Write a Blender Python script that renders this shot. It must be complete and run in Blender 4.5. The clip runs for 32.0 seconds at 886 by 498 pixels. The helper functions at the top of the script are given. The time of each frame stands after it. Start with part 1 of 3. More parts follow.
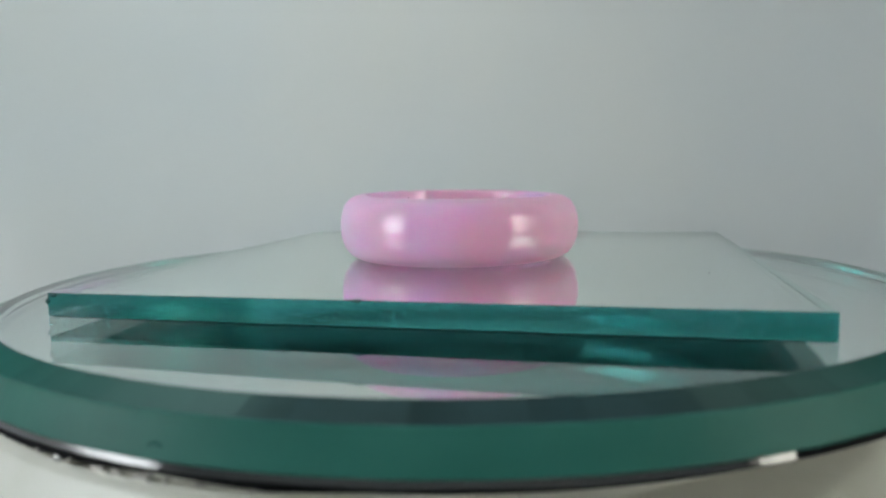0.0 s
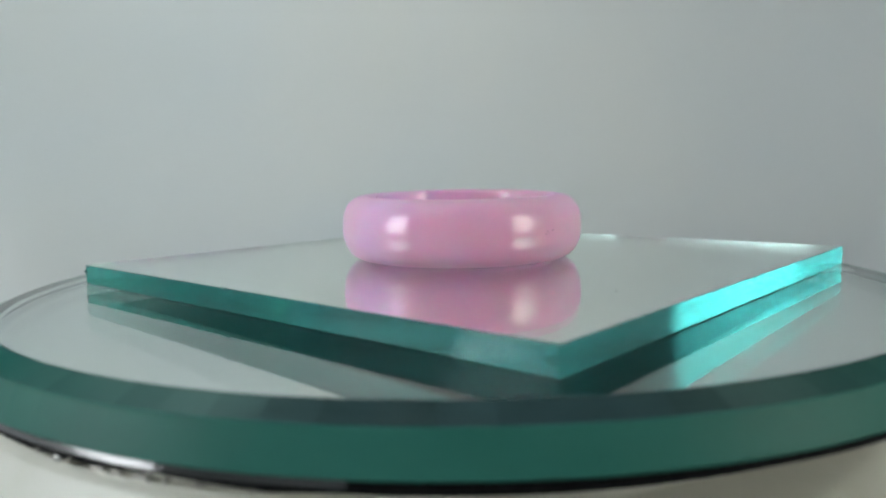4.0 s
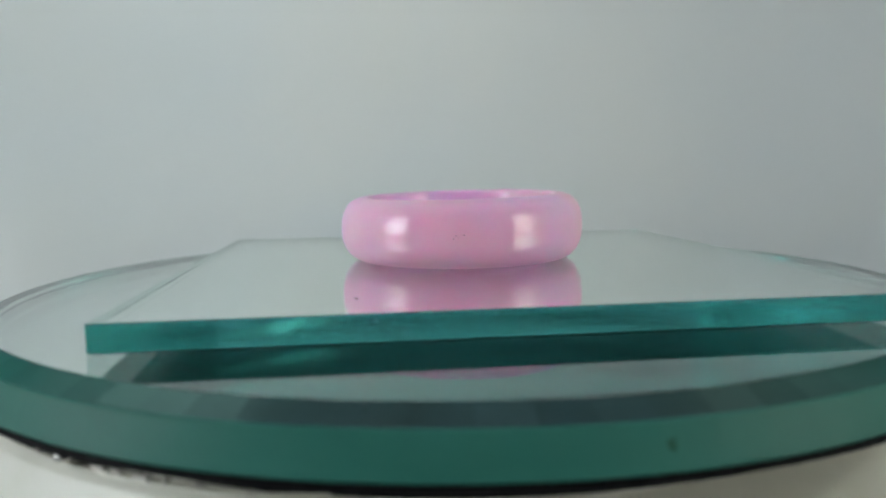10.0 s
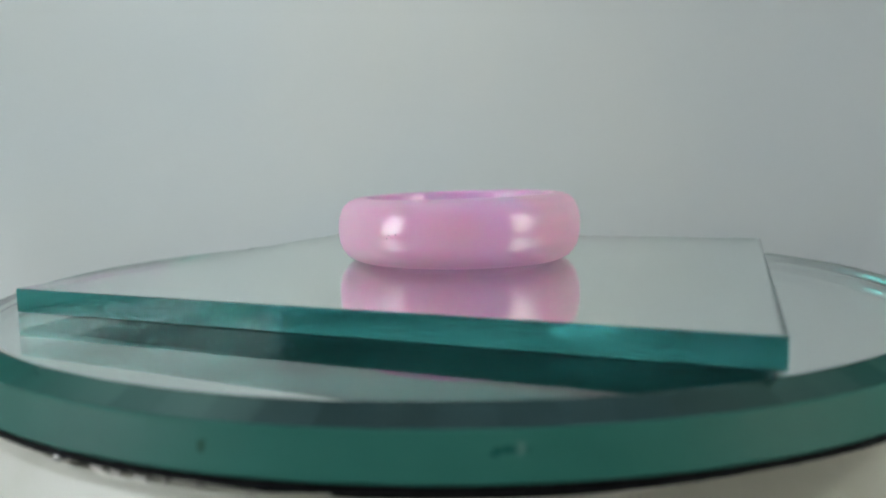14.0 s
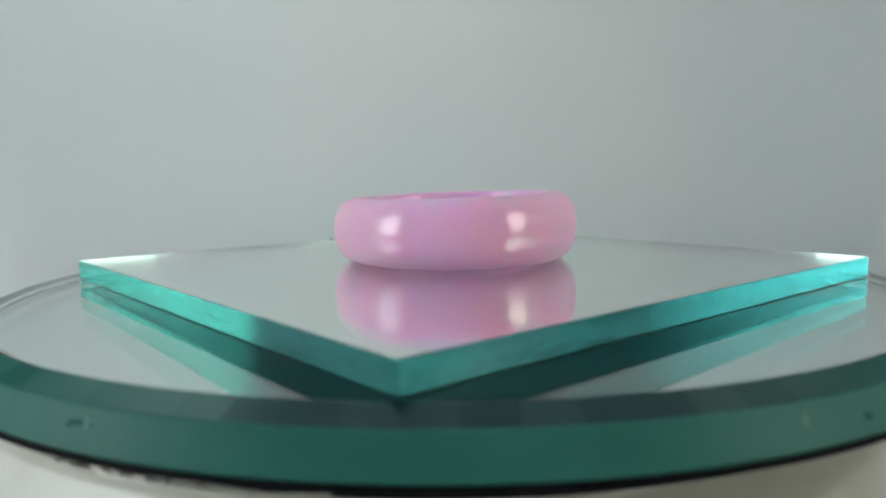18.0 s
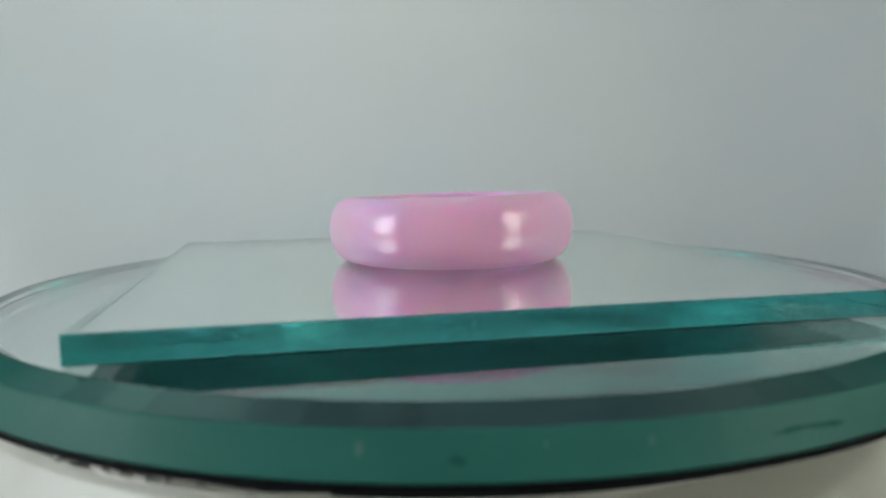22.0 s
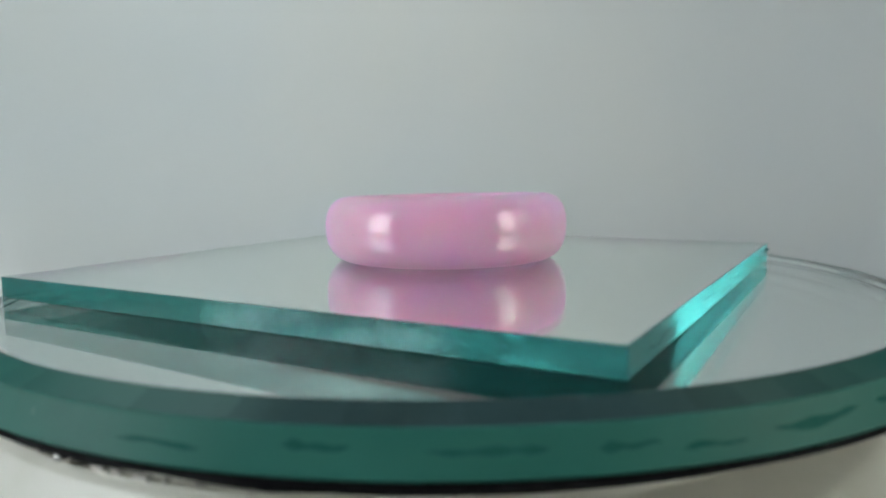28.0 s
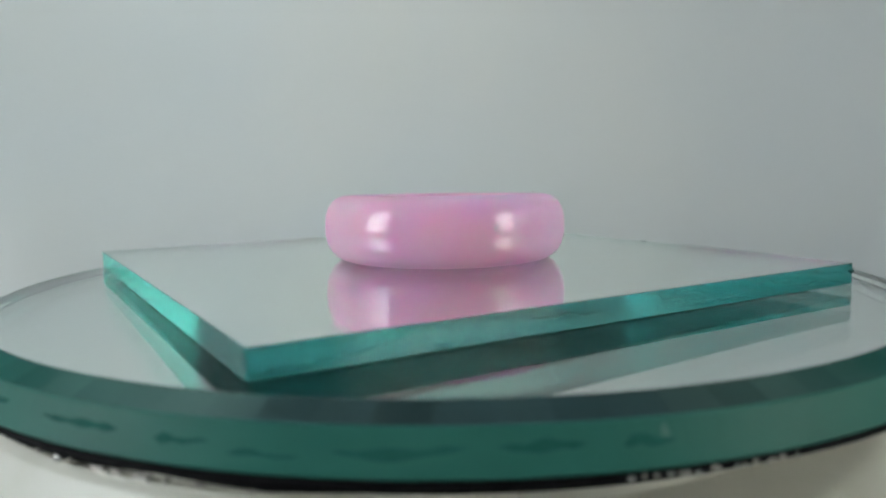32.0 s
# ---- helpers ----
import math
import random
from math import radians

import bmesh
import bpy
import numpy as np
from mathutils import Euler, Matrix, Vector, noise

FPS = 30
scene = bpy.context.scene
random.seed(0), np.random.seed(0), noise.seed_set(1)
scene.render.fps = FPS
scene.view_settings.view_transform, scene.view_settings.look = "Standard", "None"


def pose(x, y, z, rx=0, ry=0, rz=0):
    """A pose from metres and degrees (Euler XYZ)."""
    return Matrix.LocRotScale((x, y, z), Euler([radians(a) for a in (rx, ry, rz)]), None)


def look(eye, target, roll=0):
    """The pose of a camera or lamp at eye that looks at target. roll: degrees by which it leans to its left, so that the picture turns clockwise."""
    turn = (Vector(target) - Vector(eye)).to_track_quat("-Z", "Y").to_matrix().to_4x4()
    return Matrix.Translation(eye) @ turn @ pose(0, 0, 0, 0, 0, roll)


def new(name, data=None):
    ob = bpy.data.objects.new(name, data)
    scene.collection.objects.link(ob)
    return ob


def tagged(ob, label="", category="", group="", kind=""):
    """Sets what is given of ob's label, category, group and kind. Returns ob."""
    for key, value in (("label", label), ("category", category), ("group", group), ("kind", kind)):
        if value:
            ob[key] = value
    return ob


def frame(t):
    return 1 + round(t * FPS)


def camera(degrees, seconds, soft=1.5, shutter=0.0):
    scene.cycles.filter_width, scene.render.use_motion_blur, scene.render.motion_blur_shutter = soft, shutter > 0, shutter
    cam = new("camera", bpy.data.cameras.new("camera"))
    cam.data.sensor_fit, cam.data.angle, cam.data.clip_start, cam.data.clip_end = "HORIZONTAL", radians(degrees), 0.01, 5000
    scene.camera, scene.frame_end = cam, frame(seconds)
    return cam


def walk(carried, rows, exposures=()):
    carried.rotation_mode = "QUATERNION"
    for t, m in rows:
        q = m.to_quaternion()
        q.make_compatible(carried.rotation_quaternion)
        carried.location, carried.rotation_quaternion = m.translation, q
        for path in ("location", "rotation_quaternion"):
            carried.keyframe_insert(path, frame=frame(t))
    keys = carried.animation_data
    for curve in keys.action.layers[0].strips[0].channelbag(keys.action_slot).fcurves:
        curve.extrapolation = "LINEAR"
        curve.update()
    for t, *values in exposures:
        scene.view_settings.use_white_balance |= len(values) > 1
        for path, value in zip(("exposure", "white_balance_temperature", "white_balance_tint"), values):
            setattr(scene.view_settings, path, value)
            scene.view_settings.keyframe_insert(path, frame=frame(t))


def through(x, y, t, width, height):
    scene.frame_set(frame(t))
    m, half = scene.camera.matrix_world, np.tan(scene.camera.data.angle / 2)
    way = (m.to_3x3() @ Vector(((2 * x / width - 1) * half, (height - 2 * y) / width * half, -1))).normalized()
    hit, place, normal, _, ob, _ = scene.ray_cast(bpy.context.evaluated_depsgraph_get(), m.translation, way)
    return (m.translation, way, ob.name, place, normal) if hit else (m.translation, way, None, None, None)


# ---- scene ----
cam = camera(61.85, 32.0, soft=2.2)
cam.data.dof.use_dof = True
cam.data.dof.focus_distance = 0.206
cam.data.dof.aperture_fstop = 13.0
EYE = pose(0.0, -0.24, 0.03448, 90 - 6.171, 0, 0.838) @ pose(0, 0, 0, 0, 0, -0.911)
walk(cam, [(0.0, EYE), (32.0, EYE)])

# ---- world: the unlit room round the backdrop cloth ----
world = bpy.data.worlds.new("room")
world.use_nodes = True
world.node_tree.nodes["Background"].inputs[0].default_value = (0.55, 0.6, 0.62, 1)
world.node_tree.nodes["Background"].inputs[1].default_value = 0.05
scene.world = world
scene.view_settings.exposure = 0.0
# the last three are strengths of added, unseen fill lights
PANEL_LEFT, PANEL_RIGHT, TOP_FILL, SIDE_FILL, FRONT_FILL = 9.8, 7.0, 2.7, 2.3, 7.2
# light has to cross the plate from edge to edge by many total reflections
scene.cycles.max_bounces, scene.cycles.glossy_bounces, scene.cycles.transmission_bounces = 32, 24, 32

# ---- plan, metres: z = 0 is the mirror's upper face, the turntable's axis is at the origin ----
TURN_RATE = 7.0531                      # degrees a second, clockwise from above
LEAN = pose(0, 0, 0, 0.015, 0, 0) @ pose(0, 0, 0, 0, -0.123, 0)
MIRROR_AT = (0.0018, 0.0005)
MIRROR_DEPTH = 0.0142
RING_AT, RING_R, RING_H = (0.0019, 0.0021), 0.0384, 0.0202
PLATE_LOW, PLATE_TOP = 0.0002, 0.0061
CORNERS = [(-0.1001, -0.0623), (0.0733, -0.1008), (0.1110, 0.0724), (-0.0636, 0.1100)]
TABLE_Z = -0.040
FLATS = 96                              # flats round the mirror's bevel


# ---- materials ----
def material(name):
    m = bpy.data.materials.new(name)
    m.use_nodes = True
    return m, m.node_tree, m.node_tree.nodes["Principled BSDF"]


def add(tree, kind, **values):
    n = tree.nodes.new(kind)
    for key, value in values.items():
        n.inputs[key.replace("_", " ")].default_value = value
    return n


def ramp(tree, source, stops):
    r = tree.nodes.new("ShaderNodeValToRGB")
    while len(r.color_ramp.elements) < len(stops):
        r.color_ramp.elements.new(0.5)
    for e, (at, colour) in zip(r.color_ramp.elements, stops):
        e.position, e.color = at, (*colour, 1)
    tree.links.new(source, r.inputs[0])
    return r.outputs[0]


def bump(tree, bsdf, source, strength, distance):
    b = add(tree, "ShaderNodeBump", Strength=strength, Distance=distance)
    tree.links.new(source, b.inputs["Height"])
    tree.links.new(b.outputs[0], bsdf.inputs["Normal"])


def noise_of(tree, scale, detail=4.0, stretch=None):
    co = tree.nodes.new("ShaderNodeTexCoord").outputs["Object"]
    if stretch:
        mp = add(tree, "ShaderNodeMapping", Scale=stretch)
        tree.links.new(co, mp.inputs[0])
        co = mp.outputs[0]
    n = add(tree, "ShaderNodeTexNoise", Scale=scale, Detail=detail)
    tree.links.new(co, n.inputs["Vector"])
    return n.outputs[0]


def plain(name, low, high, scale, roughness, metal=0.0, relief=0.0):
    m, tree, bsdf = material(name)
    tree.links.new(ramp(tree, noise_of(tree, scale), [(0.3, low), (0.7, high)]), bsdf.inputs["Base Color"])
    bsdf.inputs["Roughness"].default_value = roughness
    bsdf.inputs["Metallic"].default_value = metal
    if relief:
        bump(tree, bsdf, noise_of(tree, scale * 6), 0.3, relief)
    return m


def glass(name, colour, ior=1.52, roughness=0.0):
    m, tree, bsdf = material(name)
    bsdf.inputs["Base Color"].default_value = (*colour, 1)
    bsdf.inputs["Roughness"].default_value = roughness
    bsdf.inputs["IOR"].default_value = ior
    bsdf.inputs["Transmission Weight"].default_value = 1.0
    return m, tree, bsdf


def glow(name, colour, strength):
    m = bpy.data.materials.new(name)
    m.use_nodes = True
    tree = m.node_tree
    tree.nodes.clear()
    e, out = tree.nodes.new("ShaderNodeEmission"), tree.nodes.new("ShaderNodeOutputMaterial")
    e.inputs[0].default_value, e.inputs[1].default_value = (*colour, 1), strength
    tree.links.new(e.outputs[0], out.inputs[0])
    return m


PLATE_FACE = glass("clear float glass", (0.93, 0.985, 0.965))[0]
def cut_glass(name, scale, depth):
    """A cut edge: clear green glass with shallow upright ripples of the given scale and depth."""
    m, tree, bsdf = material(name)
    tree.nodes.remove(bsdf)
    through = add(tree, "ShaderNodeBsdfRefraction", Roughness=0.17, IOR=1.52)
    tree.links.new(ramp(tree, noise_of(tree, 900, 3, (1, 1, 0.3)), [(0.36, (0.23, 0.60, 0.60)), (0.64, (0.31, 0.68, 0.68))]), through.inputs["Color"])
    gloss = add(tree, "ShaderNodeBsdfGlossy", Color=(0.72, 0.92, 0.89, 1), Roughness=0.08)
    flakes = add(tree, "ShaderNodeBump", Strength=1.0, Distance=depth)
    tree.links.new(noise_of(tree, scale, 3, (1, 1, 0.4)), flakes.inputs["Height"])
    for lobe in (through, gloss):
        tree.links.new(flakes.outputs[0], lobe.inputs["Normal"])
    dull = tree.nodes.new("ShaderNodeMath")      # the cut is duller than polished glass, but still mirrors fully from within
    dull.operation = "POWER"
    dull.inputs[1].default_value = 1.25
    tree.links.new(add(tree, "ShaderNodeFresnel", IOR=1.52).outputs[0], dull.inputs[0])
    mix = tree.nodes.new("ShaderNodeMixShader")
    tree.links.new(dull.outputs[0], mix.inputs[0])
    tree.links.new(through.outputs[0], mix.inputs[1])
    tree.links.new(gloss.outputs[0], mix.inputs[2])
    tree.links.new(mix.outputs[0], tree.nodes["Material Output"].inputs[0])
    return m


PLATE_EDGE = cut_glass("green cut edge of the glass", 260, 0.00003)
PLATE_ARRIS = plain("grey chipped arris of the glass", (0.045, 0.10, 0.095), (0.10, 0.18, 0.17), 700, 0.22)
CRACK = plain("dark crack in the glass", (0.004, 0.05, 0.05), (0.01, 0.08, 0.075), 900, 0.75)
DISC_FACE = glass("mirror glass", (0.93, 0.97, 0.955))[0]
DISC_EDGE, _tree, _bsdf = material("silvered bevel of the mirror")
_tree.links.new(ramp(_tree, _tree.nodes.new("ShaderNodeObjectInfo").outputs["Random"], [(0.0, (0.078, 0.122, 0.116)), (1.0, (0.104, 0.160, 0.150))]), _bsdf.inputs["Base Color"])
_bsdf.inputs["Metallic"].default_value, _bsdf.inputs["Roughness"].default_value = 1.0, 0.19
_bsdf.inputs["Specular Tint"].default_value = (0.34, 0.62, 0.56, 1)
GROUND, _tree, _bsdf = material("ground green glass rim")
_tree.links.new(ramp(_tree, noise_of(_tree, 45, 5, (1, 1, 2)), [(0.25, (0.020, 0.116, 0.092)), (0.75, (0.032, 0.148, 0.118))]), _bsdf.inputs["Base Color"])
_bsdf.inputs["Roughness"].default_value = 0.42
_bsdf.inputs["Specular IOR Level"].default_value = 0.12
_through = add(_tree, "ShaderNodeBsdfTranslucent", Color=(0.40, 0.76, 0.70, 1))
_mix = add(_tree, "ShaderNodeMixShader", Fac=0.05)
_tree.links.new(_bsdf.outputs[0], _mix.inputs[1])
_tree.links.new(_through.outputs[0], _mix.inputs[2])
_tree.links.new(_mix.outputs[0], _tree.nodes["Material Output"].inputs[0])
SILVER, _tree, _bsdf = material("silvering")
_bsdf.inputs["Base Color"].default_value = (0.90, 0.93, 0.92, 1)
_bsdf.inputs["Metallic"].default_value, _bsdf.inputs["Roughness"].default_value = 1.0, 0.0
BLACK = plain("black rubber and paint", (0.003, 0.003, 0.004), (0.007, 0.007, 0.008), 300, 0.6)
BLACK.node_tree.nodes["Principled BSDF"].inputs["Specular IOR Level"].default_value = 0.06
BEAD = plain("black enamel edge, glossy", (0.006, 0.006, 0.007), (0.02, 0.02, 0.02), 240, 0.10)
BEAD.node_tree.nodes["Principled BSDF"].inputs["IOR"].default_value = 1.9
BACKING = plain("dark green backing paint", (0.0005, 0.026, 0.022), (0.001, 0.036, 0.030), 120, 0.9)
BACKING.node_tree.nodes["Principled BSDF"].inputs["Specular IOR Level"].default_value = 0.1
DRUM = plain("cream white gloss plastic", (0.62, 0.61, 0.53), (0.68, 0.67, 0.60), 60, 0.35)
# bluish and warm patches of light are put into the cloth's colour
PAPER = plain("pale backdrop cloth with light patches", (0.54, 0.575, 0.60), (0.60, 0.60, 0.58), 3.6, 0.9, relief=0.0006)
_tree = PAPER.node_tree                  # thin cloth, through which the added front panels glow
_milk = add(_tree, "ShaderNodeMixShader", Fac=0.25)
_tree.links.new(_tree.nodes["Principled BSDF"].outputs[0], _milk.inputs[1])
_tree.links.new(add(_tree, "ShaderNodeBsdfTranslucent", Color=(0.80, 0.83, 0.83, 1)).outputs[0], _milk.inputs[2])
_tree.links.new(_milk.outputs[0], _tree.nodes["Material Output"].inputs[0])
TABLE = plain("white table board", (0.78, 0.78, 0.76), (0.84, 0.84, 0.82), 14, 0.6)
CHROME = plain("polished metal", (0.6, 0.6, 0.58), (0.72, 0.71, 0.7), 200, 0.22, 1.0)
CLIP = plain("dull steel", (0.20, 0.19, 0.17), (0.55, 0.53, 0.48), 1400, 0.4, 0.5)
FILM = plain("dark green dried smear", (0.016, 0.100, 0.081), (0.021, 0.116, 0.094), 300, 0.8)
FILM.node_tree.nodes["Principled BSDF"].inputs["Specular IOR Level"].default_value = 0.1
DUST = plain("pale dust", (0.05, 0.17, 0.145), (0.09, 0.21, 0.18), 500, 0.8)
GREEN = plain("green stain", (0.009, 0.090, 0.055), (0.013, 0.105, 0.066), 500, 0.8)
DARK = plain("grey room paint", (0.55, 0.61, 0.68), (0.60, 0.66, 0.73), 3, 0.9)
SLAT = plain("pale grey slat", (0.45, 0.45, 0.45), (0.52, 0.52, 0.52), 80, 0.7)
CASE = plain("matt black lamp housing", (0.02, 0.02, 0.02), (0.035, 0.035, 0.035), 80, 0.6)
SPECK = plain("dark speck", (0.02, 0.02, 0.02), (0.05, 0.04, 0.04), 900, 0.7)
ROSE = plain("dark rose inclusion", (0.34, 0.09, 0.18), (0.42, 0.12, 0.22), 900, 0.5)

STONE, _tree, _bsdf = material("milky pink stone")
_tint = ramp(_tree, noise_of(_tree, 24, 2), [(0.36, (0.92, 0.56, 0.86)), (0.48, (1.0, 0.53, 0.78)), (0.60, (1.0, 0.51, 0.68))])
_tree.links.new(_tint, _bsdf.inputs["Base Color"])
_bsdf.inputs["Roughness"].default_value = 0.5
_bsdf.inputs["Specular IOR Level"].default_value = 0.0
_bsdf.inputs["Subsurface Weight"].default_value = 1.0
_bsdf.inputs["Subsurface Radius"].default_value = (1.0, 0.45, 0.75)
_bsdf.inputs["Subsurface Scale"].default_value = 0.004
_through = add(_tree, "ShaderNodeBsdfTranslucent", Color=(1.0, 0.74, 0.90, 1))
_milk = add(_tree, "ShaderNodeMixShader", Fac=0.30)
_tree.links.new(_bsdf.outputs[0], _milk.inputs[1])
_tree.links.new(_through.outputs[0], _milk.inputs[2])
_gloss = add(_tree, "ShaderNodeBsdfGlossy", Color=(1, 1, 1, 1), Roughness=0.008)
_mix = _tree.nodes.new("ShaderNodeMixShader")
_dull = _tree.nodes.new("ShaderNodeMath")            # gloss capped at 0.13: no hard sheen at the rims
_dull.operation = "MINIMUM"
_dull.inputs[1].default_value = 0.13
_tree.links.new(add(_tree, "ShaderNodeFresnel", IOR=1.62).outputs[0], _dull.inputs[0])
_tree.links.new(_dull.outputs[0], _mix.inputs[0])
_tree.links.new(_milk.outputs[0], _mix.inputs[1])
_tree.links.new(_gloss.outputs[0], _mix.inputs[2])
_tree.links.new(_mix.outputs[0], _tree.nodes["Material Output"].inputs[0])


# ---- mesh helpers ----
def mesh_of(name, verts, faces, materials, pick=None, smooth=False):
    me = bpy.data.meshes.new(name)
    me.from_pydata(verts, [], faces)
    for m in materials:
        me.materials.append(m)
    for i, f in enumerate(me.polygons):
        f.use_smooth = smooth
        if pick:
            f.material_index = pick(i)
    me.update()
    return me


def part(name, me, parent=None, label="", at=None):
    ob = new(name, me)
    if parent:
        ob.parent = parent
    if at:
        ob.matrix_basis = at
    if label:
        ob["label"] = label
    return ob


def lathe(name, profile, materials, picks, turns=192, closed=True, centre=(0, 0), smooth=True, change=None):
    """Turns a profile of (radius, height) about the z axis; picks names the material of each band."""
    n, verts, faces, ids = len(profile), [], [], []
    for i in range(turns):
        a = 2 * math.pi * i / turns
        for k, (r, z) in enumerate(profile):
            if change:
                r, z = change(a, k, r, z)
            verts.append((centre[0] + r * math.cos(a), centre[1] + r * math.sin(a), z))
    for i in range(turns):
        j = (i + 1) % turns
        for k in range(n if closed else n - 1):
            l = (k + 1) % n
            faces.append((i * n + k, j * n + k, j * n + l, i * n + l))
            ids.append(picks[k] if isinstance(picks, (list, tuple)) else picks)
    me = mesh_of(name, verts, faces, materials, lambda i: ids[i], smooth)
    return me


def box(name, size, mat, bevel=0.0):
    bm = bmesh.new()
    bmesh.ops.create_cube(bm, size=1.0)
    bmesh.ops.scale(bm, vec=size, verts=bm.verts)
    if bevel:
        bmesh.ops.bevel(bm, geom=bm.edges[:], offset=bevel, segments=2, profile=0.5, affect="EDGES")
    me = bpy.data.meshes.new(name)
    bm.to_mesh(me)
    bm.free()
    me.materials.append(mat)
    return me


# ---- the setting: table, curved backdrop, room ----
def setting():
    table = part("tabletop", box("tabletop", (2.2, 2.0, 0.03), TABLE), at=pose(0, -0.2, TABLE_Z - 0.0155))
    tagged(table, "white board tabletop under the turntable", "table", kind="structure")
    line = [(0.150, 0.0012), (0.18, 0.0012), (0.21, 0.0012)]
    for i in range(1, 13):
        a = math.radians(90 * i / 12)
        line.append((0.21 + 0.17 * math.sin(a), 0.0012 + 0.17 * (1 - math.cos(a))))
    line += [(0.38, 0.30), (0.38, 0.44), (0.38, 0.60)]
    # only the back is in view; the rest is added to bounce light
    n, turns, verts, faces = len(line), 120, [], []
    for side in (0.0, 0.001):
        for i in range(turns + 1):
            a = math.radians(-90 + 360 * i / turns)
            for k, (r, z) in enumerate(line):
                p, q = line[max(k - 1, 0)], line[min(k + 1, n - 1)]
                d = math.hypot(q[0] - p[0], q[1] - p[1])
                rr, zz = r + side * (q[1] - p[1]) / d, z - side * (q[0] - p[0]) / d
                fold = 0.0015 * noise.noise(Vector((a * 4, z * 5, 2.0))) * min(1, max(0, (z - 0.02) * 20))
                front = max(0.0, min(1.0, 0.95 - 1.6 * math.sin(a)))       # the cloth is deeper on the side of the camera and the lamps
                rr = (rr + fold) * (1 + (1.15 * min(1, (r - 0.15) / 0.06) * front * front * (3 - 2 * front)))
                verts.append((rr * math.cos(a), rr * math.sin(a), zz))
    top = (turns + 1) * n
    for i in range(turns):
        for k in range(n - 1):
            f = (i * n + k, i * n + k + 1, (i + 1) * n + k + 1, (i + 1) * n + k)
            faces += [f, tuple(top + v for v in reversed(f))]
        for k in (0, n - 1):
            faces.append((i * n + k, (i + 1) * n + k, top + (i + 1) * n + k, top + i * n + k))
    back = part("backdrop", mesh_of("backdrop", verts, faces, [PAPER], smooth=True), at=pose(0, 0, TABLE_Z))
    tagged(back, "seamless white backdrop cloth, closed round unseen as an added bounce surface", "backdrop", kind="structure")
    bm, holes = bmesh.new(), ((-1.05, -0.27), (0.27, 1.05))
    for x0, x1, z0, z1 in ((-1.6, 1.6, -0.4, -0.1), (-1.6, 1.6, 1.0, 1.8), (-1.6, -1.05, -0.1, 1.0), (-0.27, 0.27, -0.1, 1.0), (1.05, 1.6, -0.1, 1.0)):
        bmesh.ops.create_cube(bm, size=1.0, matrix=pose((x0 + x1) / 2, -1.4, (z0 + z1) / 2) @ Matrix.Diagonal((x1 - x0, 0.02, z1 - z0, 1)))
    me = bpy.data.meshes.new("wall_south")
    bm.to_mesh(me)
    bm.free()
    me.materials.append(DARK)
    tagged(part("wall_south", me), "pale grey wall of the room with two holes for fill panels", "wall", kind="structure")
    for i, (x0, x1) in enumerate(holes):         # two added glowing panels, shaped as windows, give fill light from the front
        fill = tagged(new("window_%d" % (i + 1)), "added window-shaped fill panel, never in view", "window", kind="structure")
        fill.matrix_basis = pose((x0 + x1) / 2, -1.4, 0.45)
        wide = x1 - x0
        part("fill_pane", box("fill_pane", (wide - 0.06, 0.004, 1.04), glow("front fill glow", (0.93, 1.0, 0.96), FRONT_FILL)), fill, "added glowing fill pane")
        for x, z, w, h in ((0, 0.535, wide, 0.03), (0, -0.535, wide, 0.03), (-wide / 2 + 0.015, 0, 0.03, 1.04), (wide / 2 - 0.015, 0, 0.03, 1.04)):
            part("window_frame", box("window_frame", (w, 0.04, h), TABLE), fill, at=pose(x, 0, z))
    for word, size, x, y, z in (("wall_north", (3.2, 0.02, 2.2), 0, 1.4, 0.7),
                                ("wall_west", (0.02, 2.78, 2.2), -1.59, 0, 0.7), ("wall_east", (0.02, 2.78, 2.2), 1.59, 0, 0.7)):
        tagged(part(word, box(word, size, DARK), at=pose(x, y, z)), "plain pale grey wall of the room", "wall", kind="structure")
    tagged(part("floor", box("floor", (3.2, 2.82, 0.02), DARK), at=pose(0, 0, -0.411)), "plain pale grey floor of the room", "floor", kind="structure")
    tagged(part("ceiling", box("ceiling", (3.2, 2.82, 0.02), DARK), at=pose(0, 0, 1.811)), "plain pale grey ceiling of the room", "ceiling", kind="structure")


# ---- photo lamps and added fill lights ----
def light_panel(width, height, strength, colour, at, label, slats, corner=9.0):
    lamp = tagged(new("light_panel"), label, "lamp", "photo lamps round the turntable")
    lamp.matrix_basis = at
    part("housing", box("housing", (width + 0.004, height + 0.004, 0.010), CASE, 0.002), lamp, at=pose(0, 0, 0.0034))
    n, pad = 64, []                          # a pad with rounded corners
    for z in (0.0, -0.002):
        for i in range(n):
            c, d = math.cos(2 * math.pi * i / n), math.sin(2 * math.pi * i / n)
            pad.append((0.5 * width * math.copysign(abs(c) ** (2 / corner), c), 0.5 * height * math.copysign(abs(d) ** (2 / corner), d), z))
    rims = [(i, (i + 1) % n, n + (i + 1) % n, n + i) for i in range(n)] + [tuple(range(n - 1, -1, -1)), tuple(range(n, 2 * n))]
    part("diffuser", mesh_of("diffuser", pad, rims, [glow("lamp light", colour, strength)]), lamp, "glowing white diffuser")
    bar = box("slat", (width * 1.01, 0.012, 0.003), SLAT)
    for i in range(slats):
        y = (i + 1) / (slats + 1) - 0.5
        part("slat", bar, lamp, at=pose(0, y * height, -0.004, 0, 0, -7.0 - (i % 3 - 1) * 2.0))
    return lamp


